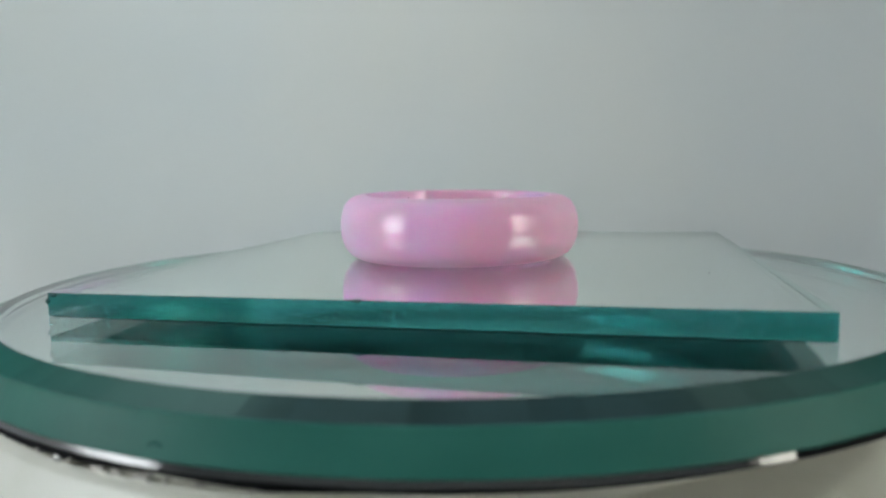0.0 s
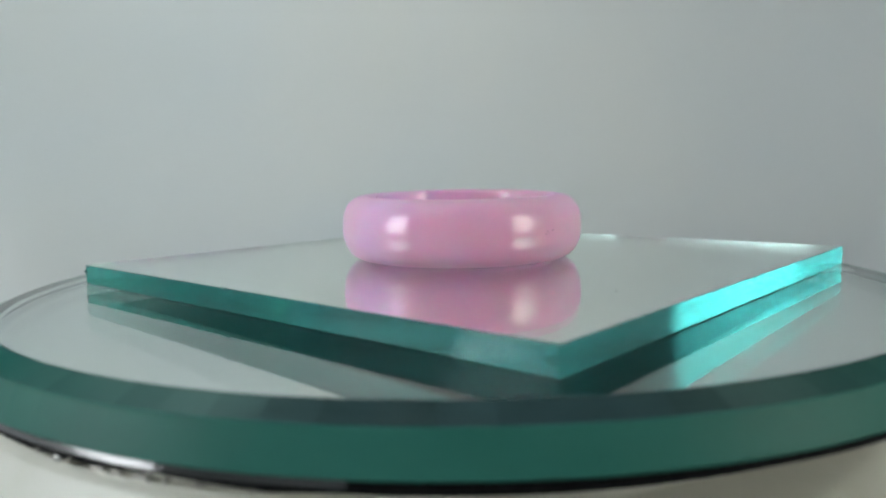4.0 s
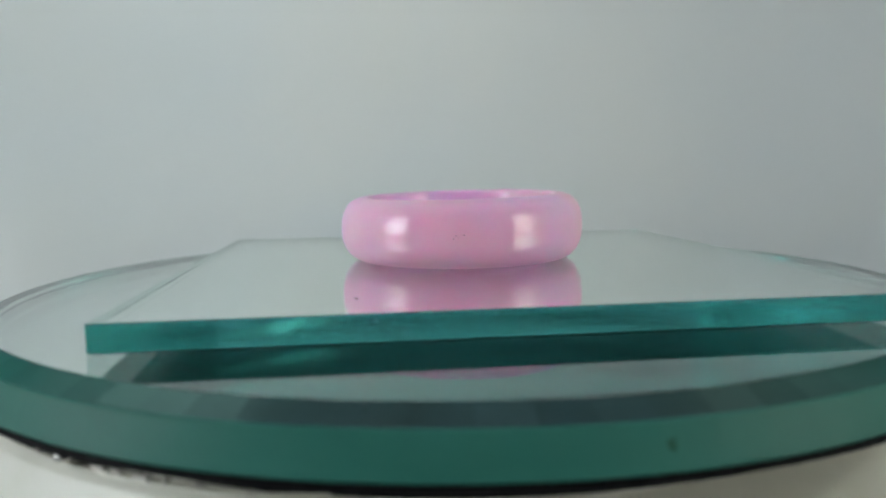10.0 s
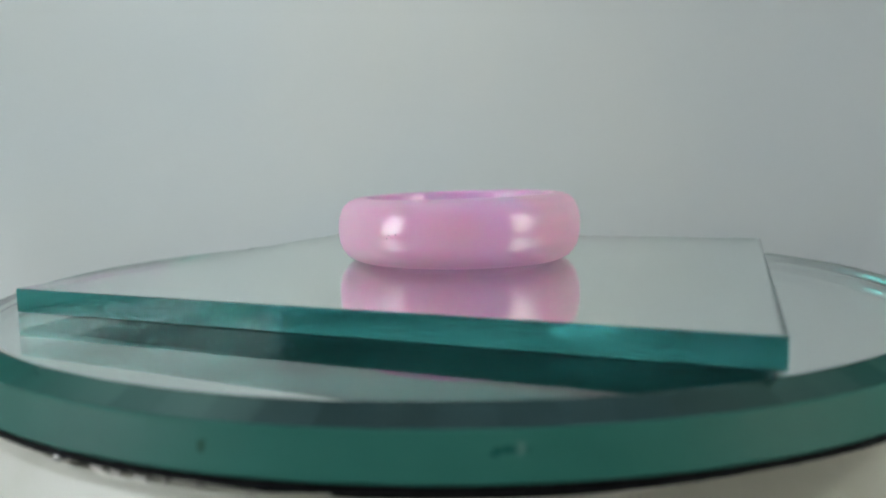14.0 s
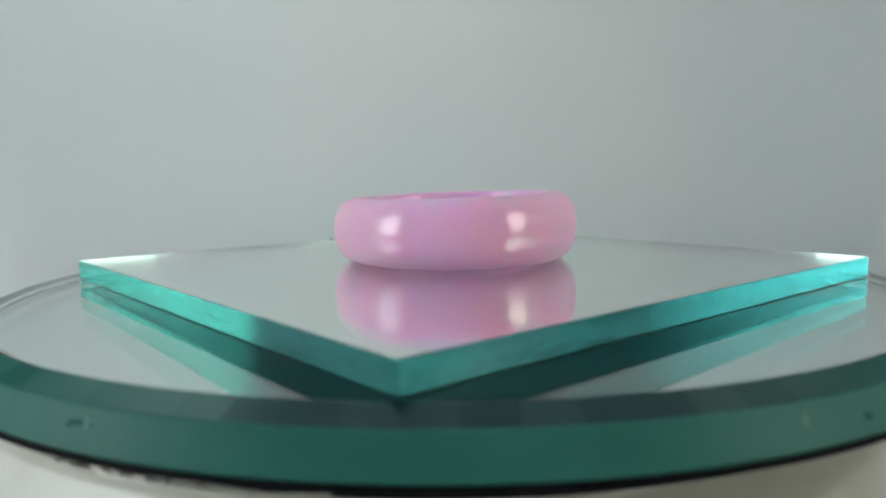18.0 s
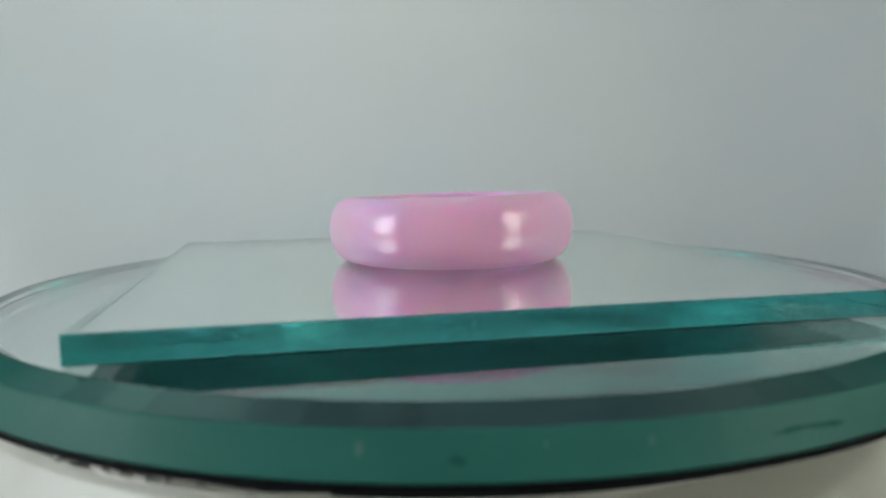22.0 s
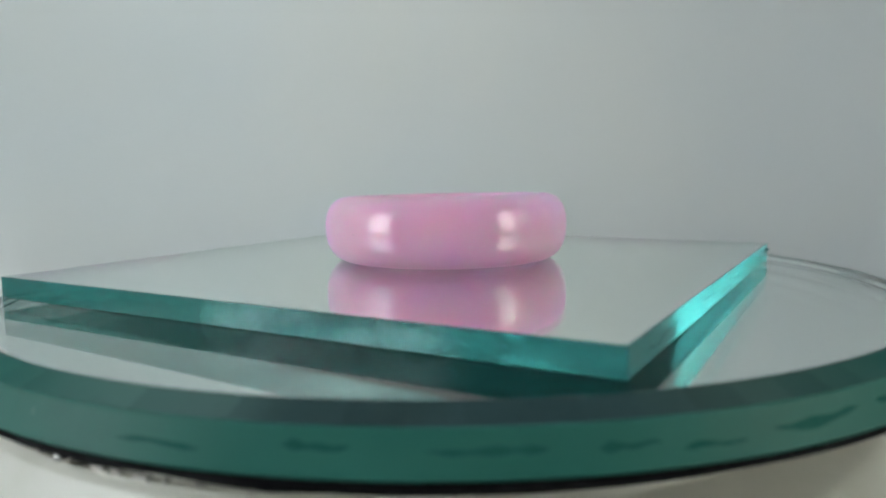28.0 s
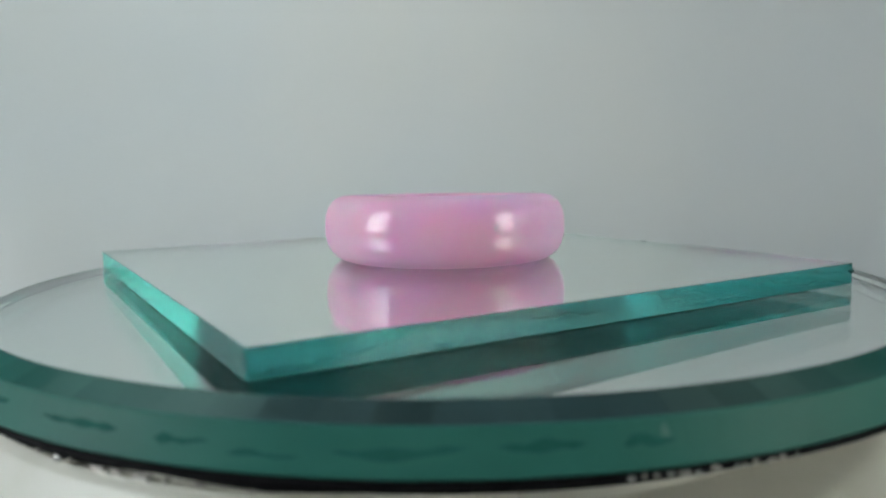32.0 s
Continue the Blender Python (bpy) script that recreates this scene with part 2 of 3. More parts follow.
def lamps():
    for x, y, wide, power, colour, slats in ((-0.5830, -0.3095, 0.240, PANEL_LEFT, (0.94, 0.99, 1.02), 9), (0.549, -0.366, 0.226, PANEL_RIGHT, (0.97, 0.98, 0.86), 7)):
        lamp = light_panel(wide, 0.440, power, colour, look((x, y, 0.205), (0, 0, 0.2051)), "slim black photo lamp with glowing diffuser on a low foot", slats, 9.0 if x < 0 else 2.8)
        side = math.copysign(1, x)       # a dim glowing fill panel, added beside the lamp, folded back along the cloth
        side_fill = pose(side * wide / 2, 0, 0, 0, -26 * side, 0) @ pose(side * 0.137, 0, 0)
        part("side_fill", box("side_fill", (0.27, 0.444, 0.008), CASE, 0.001), lamp, "black back of the added fill panel", at=side_fill @ pose(0, 0, 0.006))
        part("fill_glow", box("fill_glow", (0.265, 0.436, 0.002), glow("side fill glow", colour, 0.8 * SIDE_FILL if x < 0 else 0.85 * SIDE_FILL)), lamp, "dim glowing face of the added fill panel", at=side_fill)
        part("foot", box("foot", (0.16, 0.0160, 0.050), CASE, 0.001), lamp, at=pose(0, -0.2305, 0.010))
    # overhead lamps added out of view, only to brighten the backdrop's sides
    for x, y, z, goal, deep, power, colour in ((-0.12, 0.05, 0.50, (-0.38, 0.26, 0.43), 0.12, 5.6 * TOP_FILL, (0.90, 1.0, 1.0)),
                                               (0.30, 0.02, 0.62, (0.42, 0.26, 0.10), 0.22, 0.15 * TOP_FILL, (0.95, 0.99, 0.93))):
        top = light_panel(0.30, deep, power, colour, look((x, y, z), goal), "added overhead fill lamp, out of view, hung from the ceiling", 0)
        part("rod", box("rod", (0.01, 0.01, 1.794 - z), CASE), top, at=top.matrix_basis.inverted() @ pose(x, y, 0.5 * (1.808 + z)))


# ---- turntable, mirror, plate, bangle ----
def turntable():
    base = tagged(new("turntable_base"), "cream white plastic turntable base standing on the table", "turntable")
    low, top = TABLE_Z + 0.0014, -MIRROR_DEPTH - 0.0018
    def arc(name, profile, a0, a1, steps, mats, label, change=None):      # a strip of the given (radius, height) profile, swept round the axis
        verts, n = [], len(profile)
        for i in range(steps + 1):
            angle = a0 + (a1 - a0) * i / steps
            a = math.radians(angle)
            for r, z in profile:
                r = change(angle, r, z) if change else r
                verts.append((r * math.cos(a), r * math.sin(a), z))
        quads = [(n * i + k, n * i + k + 1, n * i + n + k + 1, n * i + n + k) for i in range(steps) for k in range(n - 1)]
        return part(name, mesh_of(name, verts, quads, mats), base, label)
    part("drum", lathe("drum", [(0.0, low), (0.1590, low), (0.1596, low + 0.0008), (0.1500, -0.0380), (0.1380, -0.0362), (0.1310, -0.0335), (0.1255, -0.0302), (0.1215, -0.0290), (0.1080, -0.0288),
                                (0.1070, -0.0282), (0.1070, top), (0.0, top)], [DRUM], 0, centre=(-0.002, -0.001)), base)
    arc("skirt", [(0.1312, -0.0158), (0.1356, -0.0150), (0.1372, -0.0164), (0.1395, -0.0200), (0.1440, -0.0265), (0.1530, low)], 205, 276, 80, [DRUM], "cream plastic skirt",
        lambda angle, r, z: r - (r - 0.108) * max(0, min(1, (angle - 254) / 22)) ** 1.5)
    ledge, steps = [], 40                # a pale lip along one stretch of the drum
    for i in range(steps + 1):
        a, out = math.radians(242.5 + 13.5 * i / steps), min(1, 8 * i / steps, 8 * (steps - i) / steps)
        for r, z in ((0.1342, -0.0143), (0.1349 + 0.0012 * out, -0.0146), (0.1350 + 0.0012 * out, -0.0153), (0.1344, -0.0157)):
            ledge.append((r * math.cos(a), r * math.sin(a), z))
    part("lip", mesh_of("lip", ledge, [(4 * i + k, 4 * i + k + 1, 4 * i + k + 5, 4 * i + k + 4) for i in range(steps) for k in range(3)], [DRUM]), base, "pale plastic lip")
    arc("collar", [(0.1300, -0.0116), (0.1364, -0.0116), (0.1367, -0.0120), (0.1367, -0.0130), (0.1362, -0.0136), (0.1300, -0.0140)], 212, 262, 60, [DRUM], "white plastic collar")

    def on_collar(name, size, mat, angle, z, label, bevel):
        a = math.radians(angle)
        part(name, box(name, size, mat, bevel), base, label, at=pose(0.1369 * math.cos(a), 0.1369 * math.sin(a), z, 0, 0, angle))
    black_strip, steps = [], 160                # a black strip along the collar, jagged at one end
    for i in range(steps + 1):
        angle = 222 + 46 * i / steps
        a, rough_end = math.radians(angle), max(0, min(1, (244 - angle) / 4))
        deep = 0.0003 + min(1, (angle - 222) / 4, (268 - angle) / 10) * (0.0012 - 0.0008 * max(0, 1 - abs(angle - 250) / 8)
                + rough_end * (0.0012 * max(0, noise.noise(Vector((i * 0.19, 3, 0)))) + 0.0003 * noise.noise(Vector((i * 0.5, 5, 0)))))
        for r, z in ((0.1366, -0.0115), (0.1371, -0.0116), (0.1371, -0.0118 - deep), (0.1366, -0.0119 - deep)):
            black_strip.append((r * math.cos(a), r * math.sin(a), z))
    part("black_strip", mesh_of("black_strip", black_strip, [(4 * i + k, 4 * i + k + 1, 4 * i + k + 5, 4 * i + k + 4) for i in range(steps) for k in range(3)], [BLACK]), base, "black strip with a jagged end")
    for angle, wide, tall, z in ((237.6, 0.0012, 0.0007, -0.0122), (240.2, 0.0017, 0.0013, -0.0125), (241.6, 0.0007, 0.0006, -0.0121), (244.6, 0.0030, 0.0007, -0.0123), (246.4, 0.0024, 0.0006, -0.0124),
                                 (248.5, 0.0032, 0.0008, -0.0124), (250.6, 0.0010, 0.0009, -0.0122), (253.2, 0.0018, 0.0005, -0.0123), (257.0, 0.0012, 0.0005, -0.0121)):
        on_collar("clip", (0.0014, wide, tall), CHROME if tall > 0.001 else CLIP, angle, z - 0.0011, "bright screw head" if tall > 0.001 else "worn steel clip", 0.0003)
    mirror = tagged(new("mirror_disc"), "thick round mirror with a sloping green glass rim on a turntable", "mirror")
    d = -MIRROR_DEPTH
    prof = [(0.0, 0.0), (0.06, 0.0), (0.1318, 0.0), (0.1321, -0.00005), (0.1375, -0.0022), (0.1378, -0.0025), (0.1399, -0.0088), (0.1400, -0.0092),
            (0.1396, -0.0096), (0.1308, -0.0098), (0.1308, d), (0.06, d), (0.0, d)]

    def facet(a, k, r, z):               # the bevel was ground in short flats
        if 0.1319 < r < 0.1379:
            step = 2 * math.pi / FLATS
            r *= math.cos(step / 2) / math.cos(a % step - step / 2)
        return r, z
    n = len(prof)
    me = lathe("glass_body", prof[::-1], [DISC_FACE, SILVER, GROUND], [1, 1, 1, 1, 2, 2, 2, 2, 0, 0, 0, 0], closed=False, centre=MIRROR_AT, smooth=False, turns=4 * FLATS, change=facet)
    band = range(8, len(me.polygons), n - 1)        # the bevel is left to its flats
    bm = bmesh.new()
    bm.from_mesh(me)
    bm.faces.ensure_lookup_table()
    bmesh.ops.delete(bm, geom=[bm.faces[i] for i in band], context="FACES_ONLY")
    bm.to_mesh(me)
    bm.free()
    part("glass_body", me, mirror)
    step, (r0, z0), (r1, z1) = 2 * math.pi / FLATS, prof[3], prof[4]
    flat = mesh_of("flat", [(r * math.cos(a), r * math.sin(a), z) for r, z, a in ((r1, z1, 0), (r1, z1, step), (r0, z0, step), (r0, z0, 0))], [(0, 1, 2, 3)], [DISC_EDGE])
    for f in range(FLATS):
        part("flat", flat, mirror, "" if f else "grey-blue ground flat of the bevel", at=pose(*MIRROR_AT, 0, 0, 0, math.degrees(step) * f))
    part("backing", lathe("backing", [(0.0, d - 0.0016), (0.1305, d - 0.0016), (0.1305, d - 0.0002), (0.0, d - 0.0002)], [BLACK], 0,
                          closed=False, centre=MIRROR_AT), mirror, "black backing")
    part("rim", lathe("rim", [(0.1312, -0.0112), (0.1390, -0.0113), (0.1398, -0.0109), (0.1398, -0.0101), (0.1394, -0.0099), (0.1312, -0.0100)], [BLACK], 0,
                      centre=MIRROR_AT), mirror, "black rubber rim")
    strip, steps = [], 70
    for i in range(steps + 1):
        a = math.radians(226 + 65 * i / steps)
        ragged = 0.00008 * noise.noise(Vector((i * 0.35, 0, 0)))
        for r, z in ((0.1393, -0.0094), (0.1398, -0.0095 + ragged), (0.1401, -0.0106), (0.1396, -0.0108)):
            strip.append((MIRROR_AT[0] + r * math.cos(a), MIRROR_AT[1] + r * math.sin(a), z))
    part("edge_strip", mesh_of("edge_strip", strip, [(4 * i + k, 4 * i + k + 1, 4 * i + k + 5, 4 * i + k + 4) for i in range(steps) for k in range(3)], [BEAD]),
         mirror, "glossy dark strip of the rim")
    grit = random.Random(17)
    for i in range(16):                  # bright crumbs of silvering stuck to one stretch of the rim
        angle, tall = 146.5 + 12.5 * (i + 0.7 * grit.random()) / 16, 0.0004 + 0.0005 * grit.random()
        a = math.radians(angle)
        part("crumb", box("crumb", (0.0006, 0.0004 + 0.0007 * grit.random(), tall), CLIP if i % 3 else CHROME, 0.00012), mirror, "bright metallic crumb",
             at=pose(MIRROR_AT[0] + 0.1399 * math.cos(a), MIRROR_AT[1] + 0.1399 * math.sin(a), -0.0103 - 0.0004 * grit.random(), 0, 12 * grit.random(), angle))
    rnd = random.Random(11)

    def wall(angle, z, proud=0.00004):
        r = 0.1378 + (-0.0025 - z) / 3 + proud
        return (MIRROR_AT[0] + r * math.cos(math.radians(angle)), MIRROR_AT[1] + r * math.sin(math.radians(angle)), z)
    for a0, a1, z0, high in ((85.8, 92.4, -0.0062, 0.0007), (97.6, 102.0, -0.0050, 0.0010), (106.3, 113.8, -0.0053, 0.0008), (116.7, 120.9, -0.0056, 0.0008),
                             (122.1, 126.9, -0.0067, 0.0005), (128.8, 137.1, -0.0056, 0.0009), (138.8, 144.2, -0.0052, 0.0011), (146.5, 150.0, -0.0056, 0.0010),
                             (10.4, 13.0, -0.0053, 0.0009), (249.0, 250.3, -0.0071, 0.0005), (65.2, 66.4, -0.0063, 0.0006)):
        n, verts = 28, []
        seed = rnd.random() * 50
        for i in range(n + 1):
            u = i / n
            mid = z0 + high * 0.9 * noise.noise(Vector((u * 2.2, seed, 0)))
            thick = 2.9 * high * (0.25 + 0.75 * abs(noise.noise(Vector((u * 2.6, seed, 9))))) * min(1, 6 * u, 6 * (1 - u)) + 0.00003
            verts += [wall(a0 + (a1 - a0) * u, mid - thick * 0.5), wall(a0 + (a1 - a0) * u, mid + thick * 0.5, 0.00005), wall(a0 + (a1 - a0) * u, mid + thick * 0.55)]
        faces = [(3 * i + k, 3 * i + 3 + k, 3 * i + 4 + k, 3 * i + 1 + k) for i in range(n) for k in (0, 1)]
        part("smear", mesh_of("smear", verts, faces, [FILM], smooth=True), mirror, "dark green dried smear")
    for angle, z, size, mat in [(353.0, -0.0058, 0.0013, GREEN)] + [(*row, DUST) for row in ((149.3, -0.0043, 0.0012), (12.4, -0.0047, 0.0012), (44.0, -0.0060, 0.0005), (71.0, -0.0045, 0.0006), (181.0, -0.0064, 0.0005),
                           (209.0, -0.0050, 0.0004), (77.5, -0.0050, 0.0009), (60.0, -0.0048, 0.0012))]:
        verts, n = [wall(angle, z, 0.00007)], 14
        for i in range(n):
            a = 2 * math.pi * i / n
            r = size * (0.6 + 0.5 * rnd.random())
            verts.append(wall(angle + math.degrees(r * 0.7 * math.cos(a) / 0.139), z + r * math.sin(a)))
        part("dust_spot" if mat == DUST else "stain", mesh_of("dust_spot", verts, [(0, i + 1, (i + 1) % n + 1) for i in range(n)], [mat], smooth=True), mirror, "pale dust spot" if mat == DUST else "green stain")
    part("speck", fleck(0.0009, 0.0004, SPECK), mirror, "dark speck", at=pose(-0.0341, -0.1007, 0.00005, 0, 0, 20))
    part("speck", fleck(0.0008, 0.0004, SPECK), mirror, "dark speck", at=pose(0.1220, -0.0575, 0.00005, 0, 0, 70))
    return mirror


def fleck(length, width, mat):
    """A tiny uneven crumb, flat underneath."""
    rnd, n, verts = random.Random(3), 9, [(0, 0, width * 0.5)]
    for i in range(n):
        a, k = 2 * math.pi * i / n, 0.7 + 0.5 * rnd.random()
        verts.append((length * 0.5 * k * math.cos(a), width * 0.5 * k * math.sin(a), 0))
    faces = [(0, i + 1, (i + 1) % n + 1) for i in range(n)] + [tuple(range(n, 0, -1))]
    return mesh_of("speck", verts, faces, [mat], smooth=True)


CUT = {0: (0.0005, 0.0004), 1: (0.0004, 0.0004), 2: (0.0004, 0.0004), 3: (0.0004, 0.0005)}   # clipped at each side's start and end
WAVES = (0.000002, 0.000003, 0.000002, 0.000004)
CRACKS = [(0, 0.06, 0.16, 0.15, 0.55, 0.15), (0, 0.30, 0.52, 0.35, 0.20, 0.18), (0, 0.62, 0.74, 0.5, 0.75, 0.15), (0, 0.86, 0.97, 0.7, 0.45, 0.2),
          (1, 0.08, 0.34, 0.35, 0.62, 0.22), (1, 0.22, 0.40, 0.60, 0.42, 0.18), (1, 0.46, 0.70, 0.62, 0.40, 0.24), (1, 0.55, 0.66, 0.25, 0.12, 0.1),
          (1, 0.68, 0.92, 0.70, 0.52, 0.22), (1, 0.76, 0.97, 0.40, 0.15, 0.2), (1, 0.84, 0.99, 0.85, 0.62, 0.15), (1, 0.62, 0.78, 0.82, 0.88, 0.1),
          (2, 0.12, 0.22, 0.4, 0.5, 0.1), (2, 0.70, 0.86, 0.6, 0.5, 0.12),
          (3, 0.05, 0.20, 0.35, 0.55, 0.2), (3, 0.32, 0.46, 0.65, 0.45, 0.2), (3, 0.52, 0.66, 0.80, 0.45, 0.3), (3, 0.58, 0.75, 0.35, 0.20, 0.2),
          (3, 0.72, 0.84, 0.85, 0.55, 0.3), (3, 0.80, 0.95, 0.45, 0.30, 0.25), (3, 0.88, 0.99, 0.75, 0.6, 0.2)]    # side, from, to, heights, waviness


def mirror_tile():
    """Square mirror tile with four roughly cut edges, with chips and cracks, and chipped arrises."""
    verts = []
    n, m, lip = 520, 18, 0.00010
    high = PLATE_TOP - PLATE_LOW
    rims = {0: [], m: []}
    edge_lines = []
    for k in range(4):
        a, b = Vector((*CORNERS[k], 0)), Vector((*CORNERS[(k + 1) % 4], 0))
        length, along = (b - a).length, (b - a).normalized()
        out = Vector((along.y, -along.x, 0))
        first = len(verts)
        inset = {0: [], m: []}
        for i in range(n + 1):
            x = CUT[k][0] + (length - sum(CUT[k])) * i / n
            u = x / length
            fade = min(1.0, 8 * i / n, 8 * (n - i) / n)
            for j in range(m + 1):
                v = j / m
                q = Vector((u * 22, v * 1.1, k * 7.3))
                ends = max(0.0, 1 - 9 * min(u, 1 - u))
                chipped = 0.6 * ends + max(0.0, min(1.0, 0.30 + 2.4 * noise.noise(Vector((u * 4.3, v * 0.9, k * 9.7)))))
                push = noise.noise(q) * WAVES[k] + 0.3 * chipped * (noise.noise(Vector((u * 70, v * 1.8, k * 5.1))) * 0.000018
                                                                     + noise.noise(Vector((u * 190, v * 4.5, k * 2.3))) * 0.000034)
                if k == 1:                       # broken off in short level flakes, most of all towards one corner
                    push += max(0.04, min(0.4, 3 * (u - 0.76))) * (0.00009 * noise.noise(Vector((u * 45, v * 6, 3.3))) + 0.00004 * noise.noise(Vector((u * 130, v * 12, 8.1))))
                if k == 2 and u < 0.45:          # upright splinters on the other side of that corner
                    push += min(0.6, 4 * (0.45 - u)) * (0.00007 * noise.noise(Vector((u * 40, v * 3, 1.7))) + 0.00007 * noise.noise(Vector((u * 150, v * 2.5, 6.1))))
                p = a + along * x + out * push * fade
                verts.append((p.x, p.y, PLATE_LOW + lip + (high - 2 * lip) * v))
                if j in inset:
                    chip = (0.00024 if j else 0.00008) + (0.0006 if j else 0.0001) * max(0, noise.noise(Vector((u * 55, k * 3.1, j))) - 0.15)
                    inset[j].append(p - out * chip)
        for j in rims:
            rims[j] += [(verts[first + i * (m + 1) + j], (p.x, p.y, PLATE_TOP if j else PLATE_LOW)) for i, p in enumerate(inset[j])]
        edge_lines.append((first, n, m))
    plate = tagged(new("mirror_tile"), "square mirror tile with rough teal edges on the round mirror", "mirror tile")
    for k in range(4):                       # each cut edge with the small clipped corner at its end
        f0, f1, size = edge_lines[k][0], edge_lines[(k + 1) % 4][0], (n + 1) * (m + 1)
        points = verts[f0:f0 + size] + verts[f1:f1 + m + 1]
        quads = [(i * (m + 1) + j, (i + 1) * (m + 1) + j, (i + 1) * (m + 1) + j + 1, i * (m + 1) + j + 1) for i in range(n + 1) for j in range(m)]
        me = mesh_of("cut_edge", points, quads, [PLATE_EDGE], smooth=False)
        part("cut_edge", me, plate, "flaked glittering green cut edge" if k in (1, 2) else "smooth teal cut edge with cracks")
    e = 4 * (n + 1)
    for j, name, mats in ((m, "glass_face", [PLATE_FACE, PLATE_ARRIS]), (0, "silvering", [SILVER, PLATE_ARRIS])):
        points = [p for p, _ in rims[j]] + [q for _, q in rims[j]]
        quads = [(i, (i + 1) % e, e + (i + 1) % e, e + i)[::1 if j else -1] for i in range(e)]
        quads.append(tuple(range(e, 2 * e))[::1 if j else -1])
        part(name, mesh_of(name, points, quads, mats, lambda i: 0 if i == e else 1), plate, "clear glass face" if j else "silvered underside")
    outline, low = [q for _, q in rims[0]], []
    for z in (PLATE_LOW - 0.00004, PLATE_LOW - 0.00016):
        low += [(x * 0.995, y * 0.995, z) for x, y, _ in outline]
    sides = [(i, e + i, e + (i + 1) % e, (i + 1) % e) for i in range(e)] + [tuple(range(e)), tuple(range(2 * e - 1, e - 1, -1))]
    for k, u0, u1, v0, v1, wave in CRACKS:   # hairline ridges that run along the cut edges
        a, b = Vector((*CORNERS[k], 0)), Vector((*CORNERS[(k + 1) % 4], 0))
        along = (b - a).normalized()
        out = Vector((along.y, -along.x, 0))
        line, steps = [], 40
        for i in range(steps + 1):
            t = i / steps
            u = u0 + (u1 - u0) * t
            v = v0 + (v1 - v0) * t + wave * noise.noise(Vector((t * 5, k * 4.7, u0 * 31))) + 0.3 * wave * noise.noise(Vector((t * 19, k * 4.7, u0 * 31)))
            row = edge_lines[k][0] + max(0, min(n, round(u * n))) * (m + 1) + max(0, min(m, round(v * m)))
            p = Vector(verts[row])
            p = a + along * (b - a).length * u + out * ((p - a).dot(out) + 0.00003)
            wide = (0.00017 if k == 3 else 0.00004) * (0.4 + abs(noise.noise(Vector((t * 9, u0 * 17, 1))))) * min(1, 5 * t, 5 * (1 - t)) + 0.00001
            z = PLATE_LOW + high * max(0.03, min(0.97, v))
            line += [(p.x, p.y, z - wide), (p.x + out.x * 0.00008, p.y + out.y * 0.00008, z), (p.x, p.y, z + wide)]
        strips = [(3 * i + c, 3 * i + 3 + c, 3 * i + 4 + c, 3 * i + 1 + c) for i in range(steps) for c in (0, 1)]
        part("crack", mesh_of("crack", line, strips, [CRACK], smooth=True), plate, "dark hairline crack")
    rnd = random.Random(29)                  # small upright dark flecks, put in to break up the edge like glitter
    for k in range(4):
        a, b = Vector((*CORNERS[k], 0)), Vector((*CORNERS[(k + 1) % 4], 0))
        along = (b - a).normalized()
        out = Vector((along.y, -along.x, 0))
        for c in range(40):
            u = 0.02 + 0.96 * rnd.random()
            row = edge_lines[k][0] + round(u * n) * (m + 1) + m // 2
            x = CUT[k][0] + ((b - a).length - sum(CUT[k])) * round(u * n) / n
            at = a + along * x + out * ((Vector(verts[row]) - a).dot(out) + 0.00004)
            tall, wide, v = 0.0004 + 0.0016 * rnd.random() ** 2, 0.00006 + 0.00010 * rnd.random(), 0.15 + 0.7 * rnd.random()
            chip = fleck(tall, 2 * wide, CRACK)
            turn = Matrix((along, Vector((0, 0, 1)), out)).transposed().to_4x4()
            part("chip", chip, plate, "", at=Matrix.Translation((at.x, at.y, PLATE_LOW + high * v)) @ turn @ pose(0, 0, 0, 0, 0, 90 + rnd.uniform(-35, 35) + (80 if c % 5 == 0 else 0)))
    for k, u, v, long, tall in ((3, 0.994, 0.62, 0.0036, 0.0016), (3, 0.984, 0.40, 0.0009, 0.0004), (0, 0.012, 0.90, 0.0024, 0.0010), (0, 0.452, 0.98, 0.0034, 0.0009),
                                (0, 0.66, 0.97, 0.0016, 0.0007), (0, 0.24, 0.99, 0.0014, 0.0005), (2, 0.876, 0.55, 0.0016, 0.0004), (2, 0.874, 0.20, 0.0014, 0.0005),
                                (1, 0.36, 0.97, 0.0018, 0.0006), (2, 0.30, 0.98, 0.0016, 0.0005), (3, 0.42, 0.97, 0.0020, 0.0006)):      # larger dark chips
        a, b = Vector((*CORNERS[k], 0)), Vector((*CORNERS[(k + 1) % 4], 0))
        along = (b - a).normalized()
        out = Vector((along.y, -along.x, 0))
        turn = Matrix((along, Vector((0, 0, 1)), out)).transposed().to_4x4()
        at = a.lerp(b, u) - out * 0.00002
        part("chip", fleck(long, tall, CRACK), plate, "dark chip", at=Matrix.Translation((at.x, at.y, PLATE_LOW + high * v)) @ turn @ pose(0, 0, 0, 0, 0, 6))
    part("speck", fleck(0.0011, 0.0005, SPECK), plate, "dark speck", at=pose(0.0670, -0.0468, PLATE_TOP + 0.00004, 0, 0, 40))
    part("backing", mesh_of("backing", low, sides, [BACKING]), plate, "dark green backing paint")
    return plate


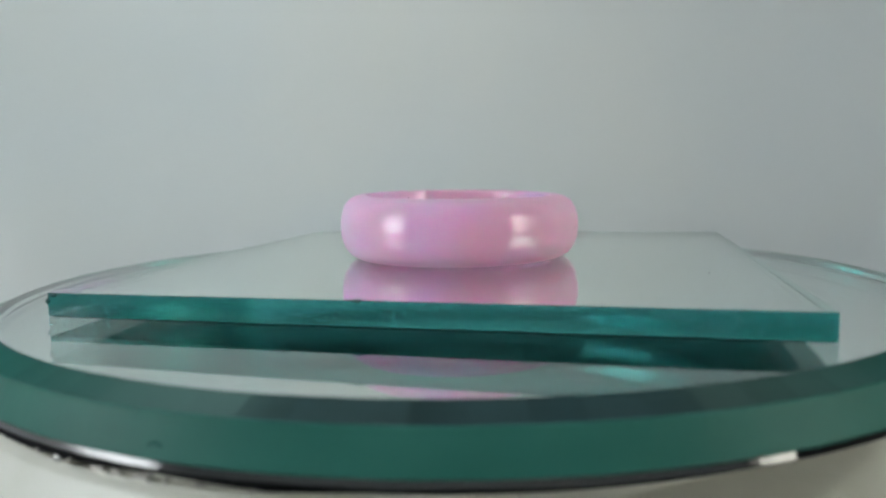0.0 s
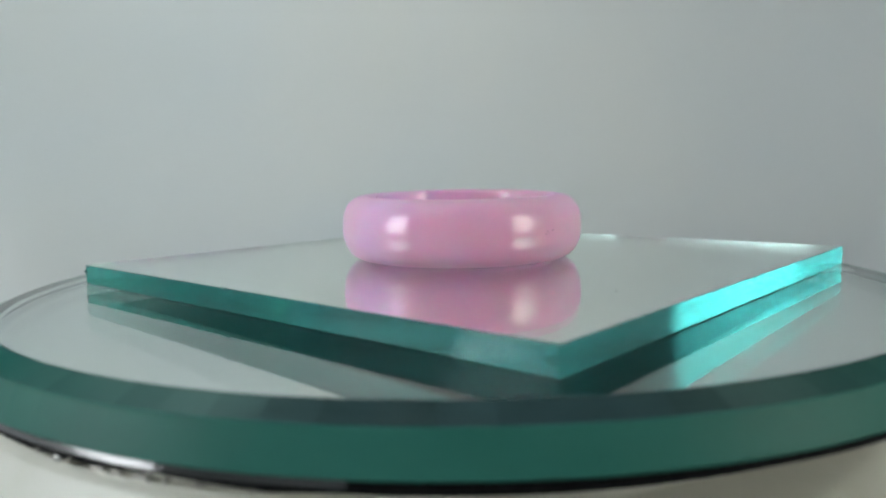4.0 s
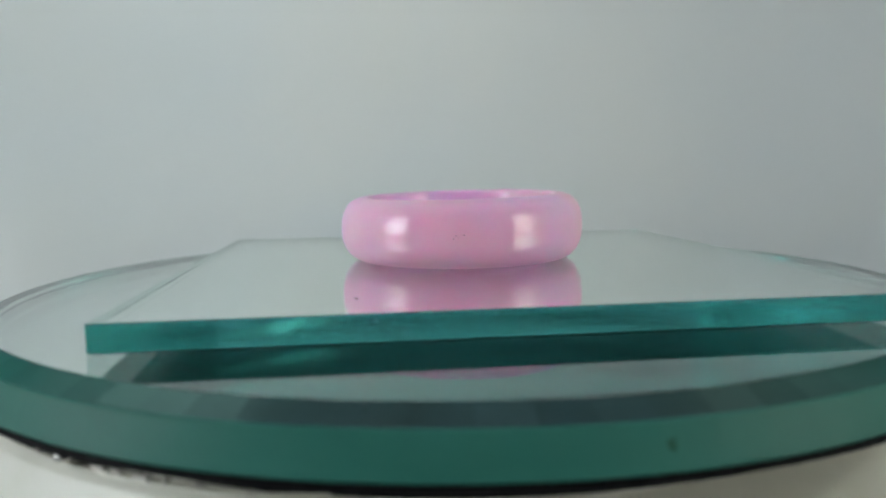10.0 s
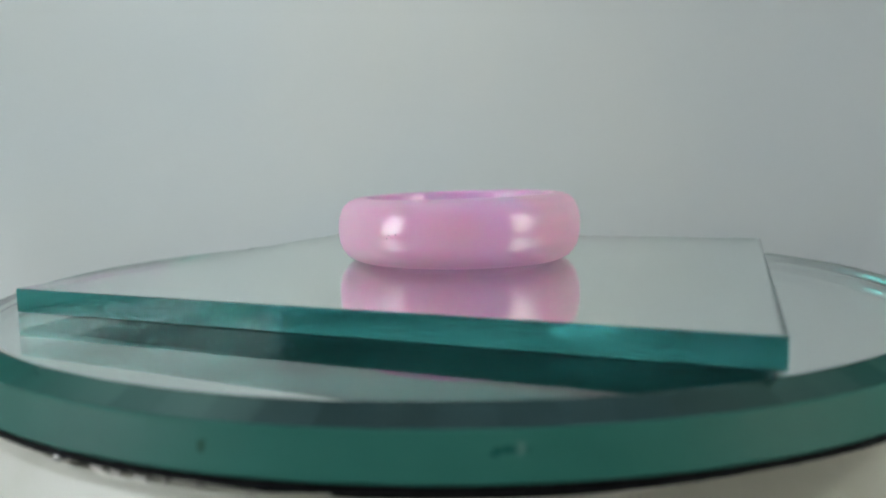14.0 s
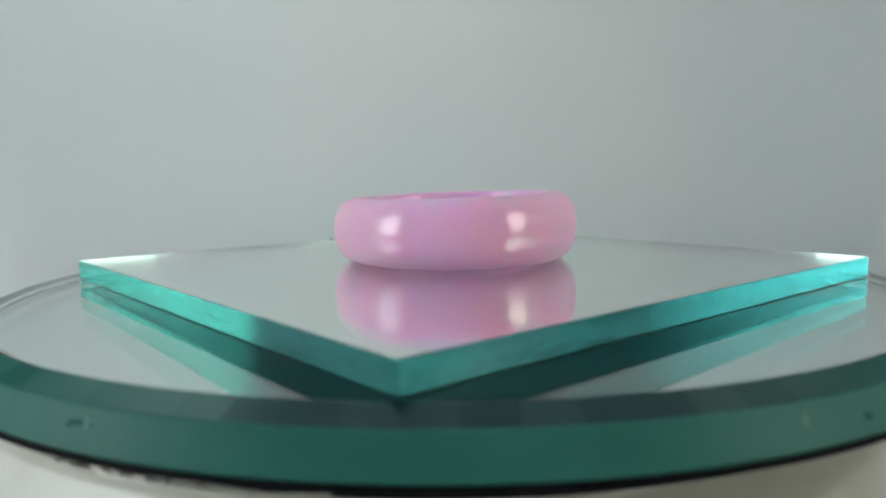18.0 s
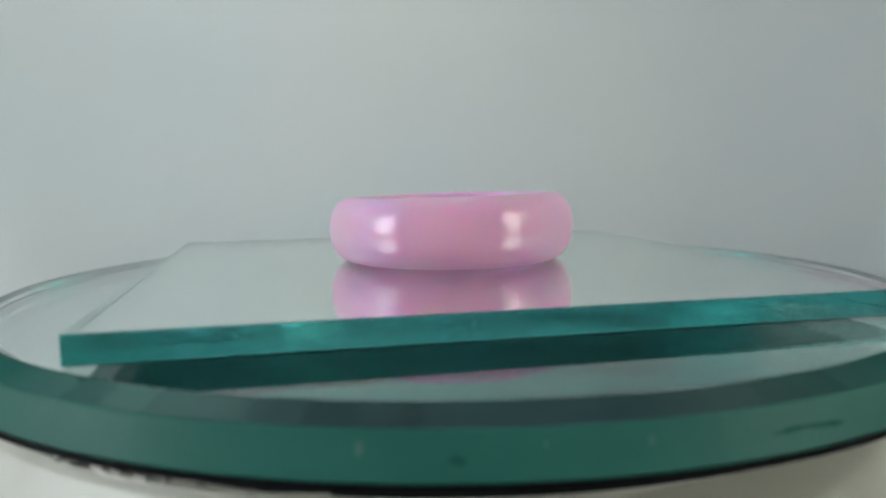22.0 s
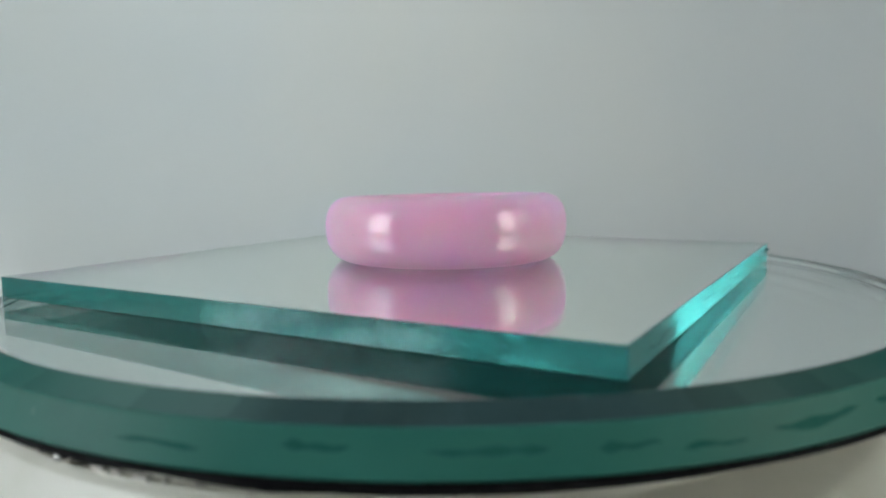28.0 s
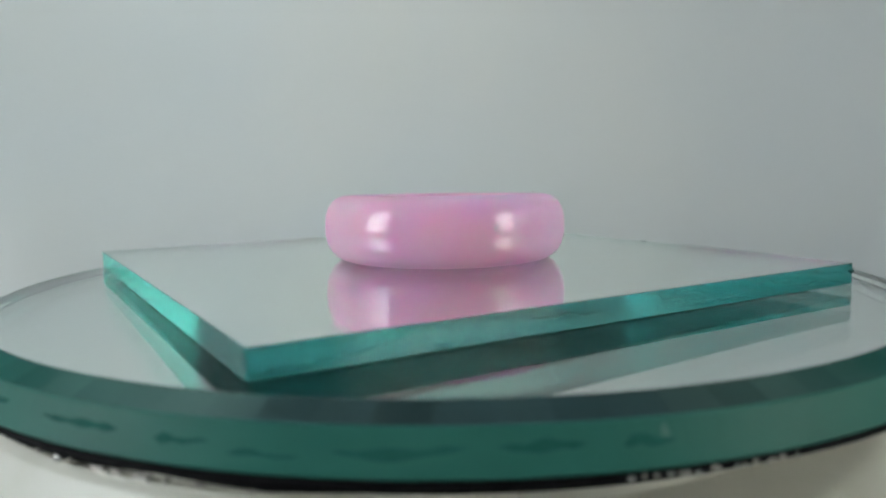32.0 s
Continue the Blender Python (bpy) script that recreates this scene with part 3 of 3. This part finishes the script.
def bangle():
    prof = []
    half, mid, bulge, wall = RING_H / 2, 0.0303, RING_R - 0.0303, 0.0009
    for i in range(33):
        a = math.radians(-90 + 180 * i / 32)
        c, s = math.cos(a), math.sin(a)
        p = 2 / (2.5 if s > 0 else 2.3)
        prof.append((mid + bulge * abs(c) ** p, half + half * math.copysign(abs(s) ** p, s)))
    for i in range(1, 6):
        a = math.radians(90 + 90 * i / 5)
        prof.append((mid + wall * math.cos(a), RING_H - 0.0012 + 0.0012 * math.sin(a)))
    for i in range(1, 6):
        prof.append((mid - wall - 0.0002 * math.sin(math.pi * i / 6), RING_H - 0.0012 - (RING_H - 0.0024) * i / 6))
    for i in range(5):
        a = math.radians(180 + 90 * i / 5)
        prof.append((mid + wall * math.cos(a), 0.0012 + 0.0012 * math.sin(a)))

    def taper(a, k, r, z):
        rise = 0.021 * r * math.cos(a - math.radians(131))
        return r + 0.0001 * noise.noise(Vector((math.cos(a) * 2, math.sin(a) * 2, 4))), z + rise * z / RING_H
    ring = new("bangle", lathe("bangle", prof, [STONE], 0, change=taper))
    for angle, z, long, wide in ((337.6, 0.0101, 0.0007, 0.0003), (341.0, 0.0103, 0.0009, 0.0003), (336.6, 0.0092, 0.0005, 0.0004), (338.6, 0.0096, 0.0003, 0.0003), (64.1, 0.0099, 0.0003, 0.0003)):
        a = math.radians(angle)
        part("inclusion", fleck(long, wide, ROSE), ring, "dark rose inclusion",
             at=pose(RING_R * 0.9995 * math.cos(a), RING_R * 0.9995 * math.sin(a), z, 0, 0, angle) @ pose(0, 0, 0, 0, 90, 0) @ pose(0, 0, 0, 0, 0, 80))
    part("inclusion", fleck(0.0008, 0.0004, ROSE), ring, "dark rose inclusion", at=pose(-0.0148, -0.0268, RING_H * 0.997, 0, 0, 30))
    tagged(ring, "translucent milky pink stone bangle lying on the glass plate", "bangle")
    return ring


setting()
lamps()
mirror_disc = turntable()
plate_thing = mirror_tile()
bangle_thing = bangle()


def motions():
    """The mirror turns steadily and carries the plate and the bangle."""
    def turned(t, x=0.0, y=0.0, z=0.0):
        return pose(0, 0, 0, 0, 0, -TURN_RATE * t) @ LEAN @ pose(x, y, z)
    steps = [i * 1.0 for i in range(33)]
    walk(mirror_disc, [(t, turned(t)) for t in steps])
    walk(plate_thing, [(t, turned(t)) for t in steps])
    walk(bangle_thing, [(t, turned(t, *RING_AT, PLATE_TOP + 0.00005)) for t in steps])


motions()
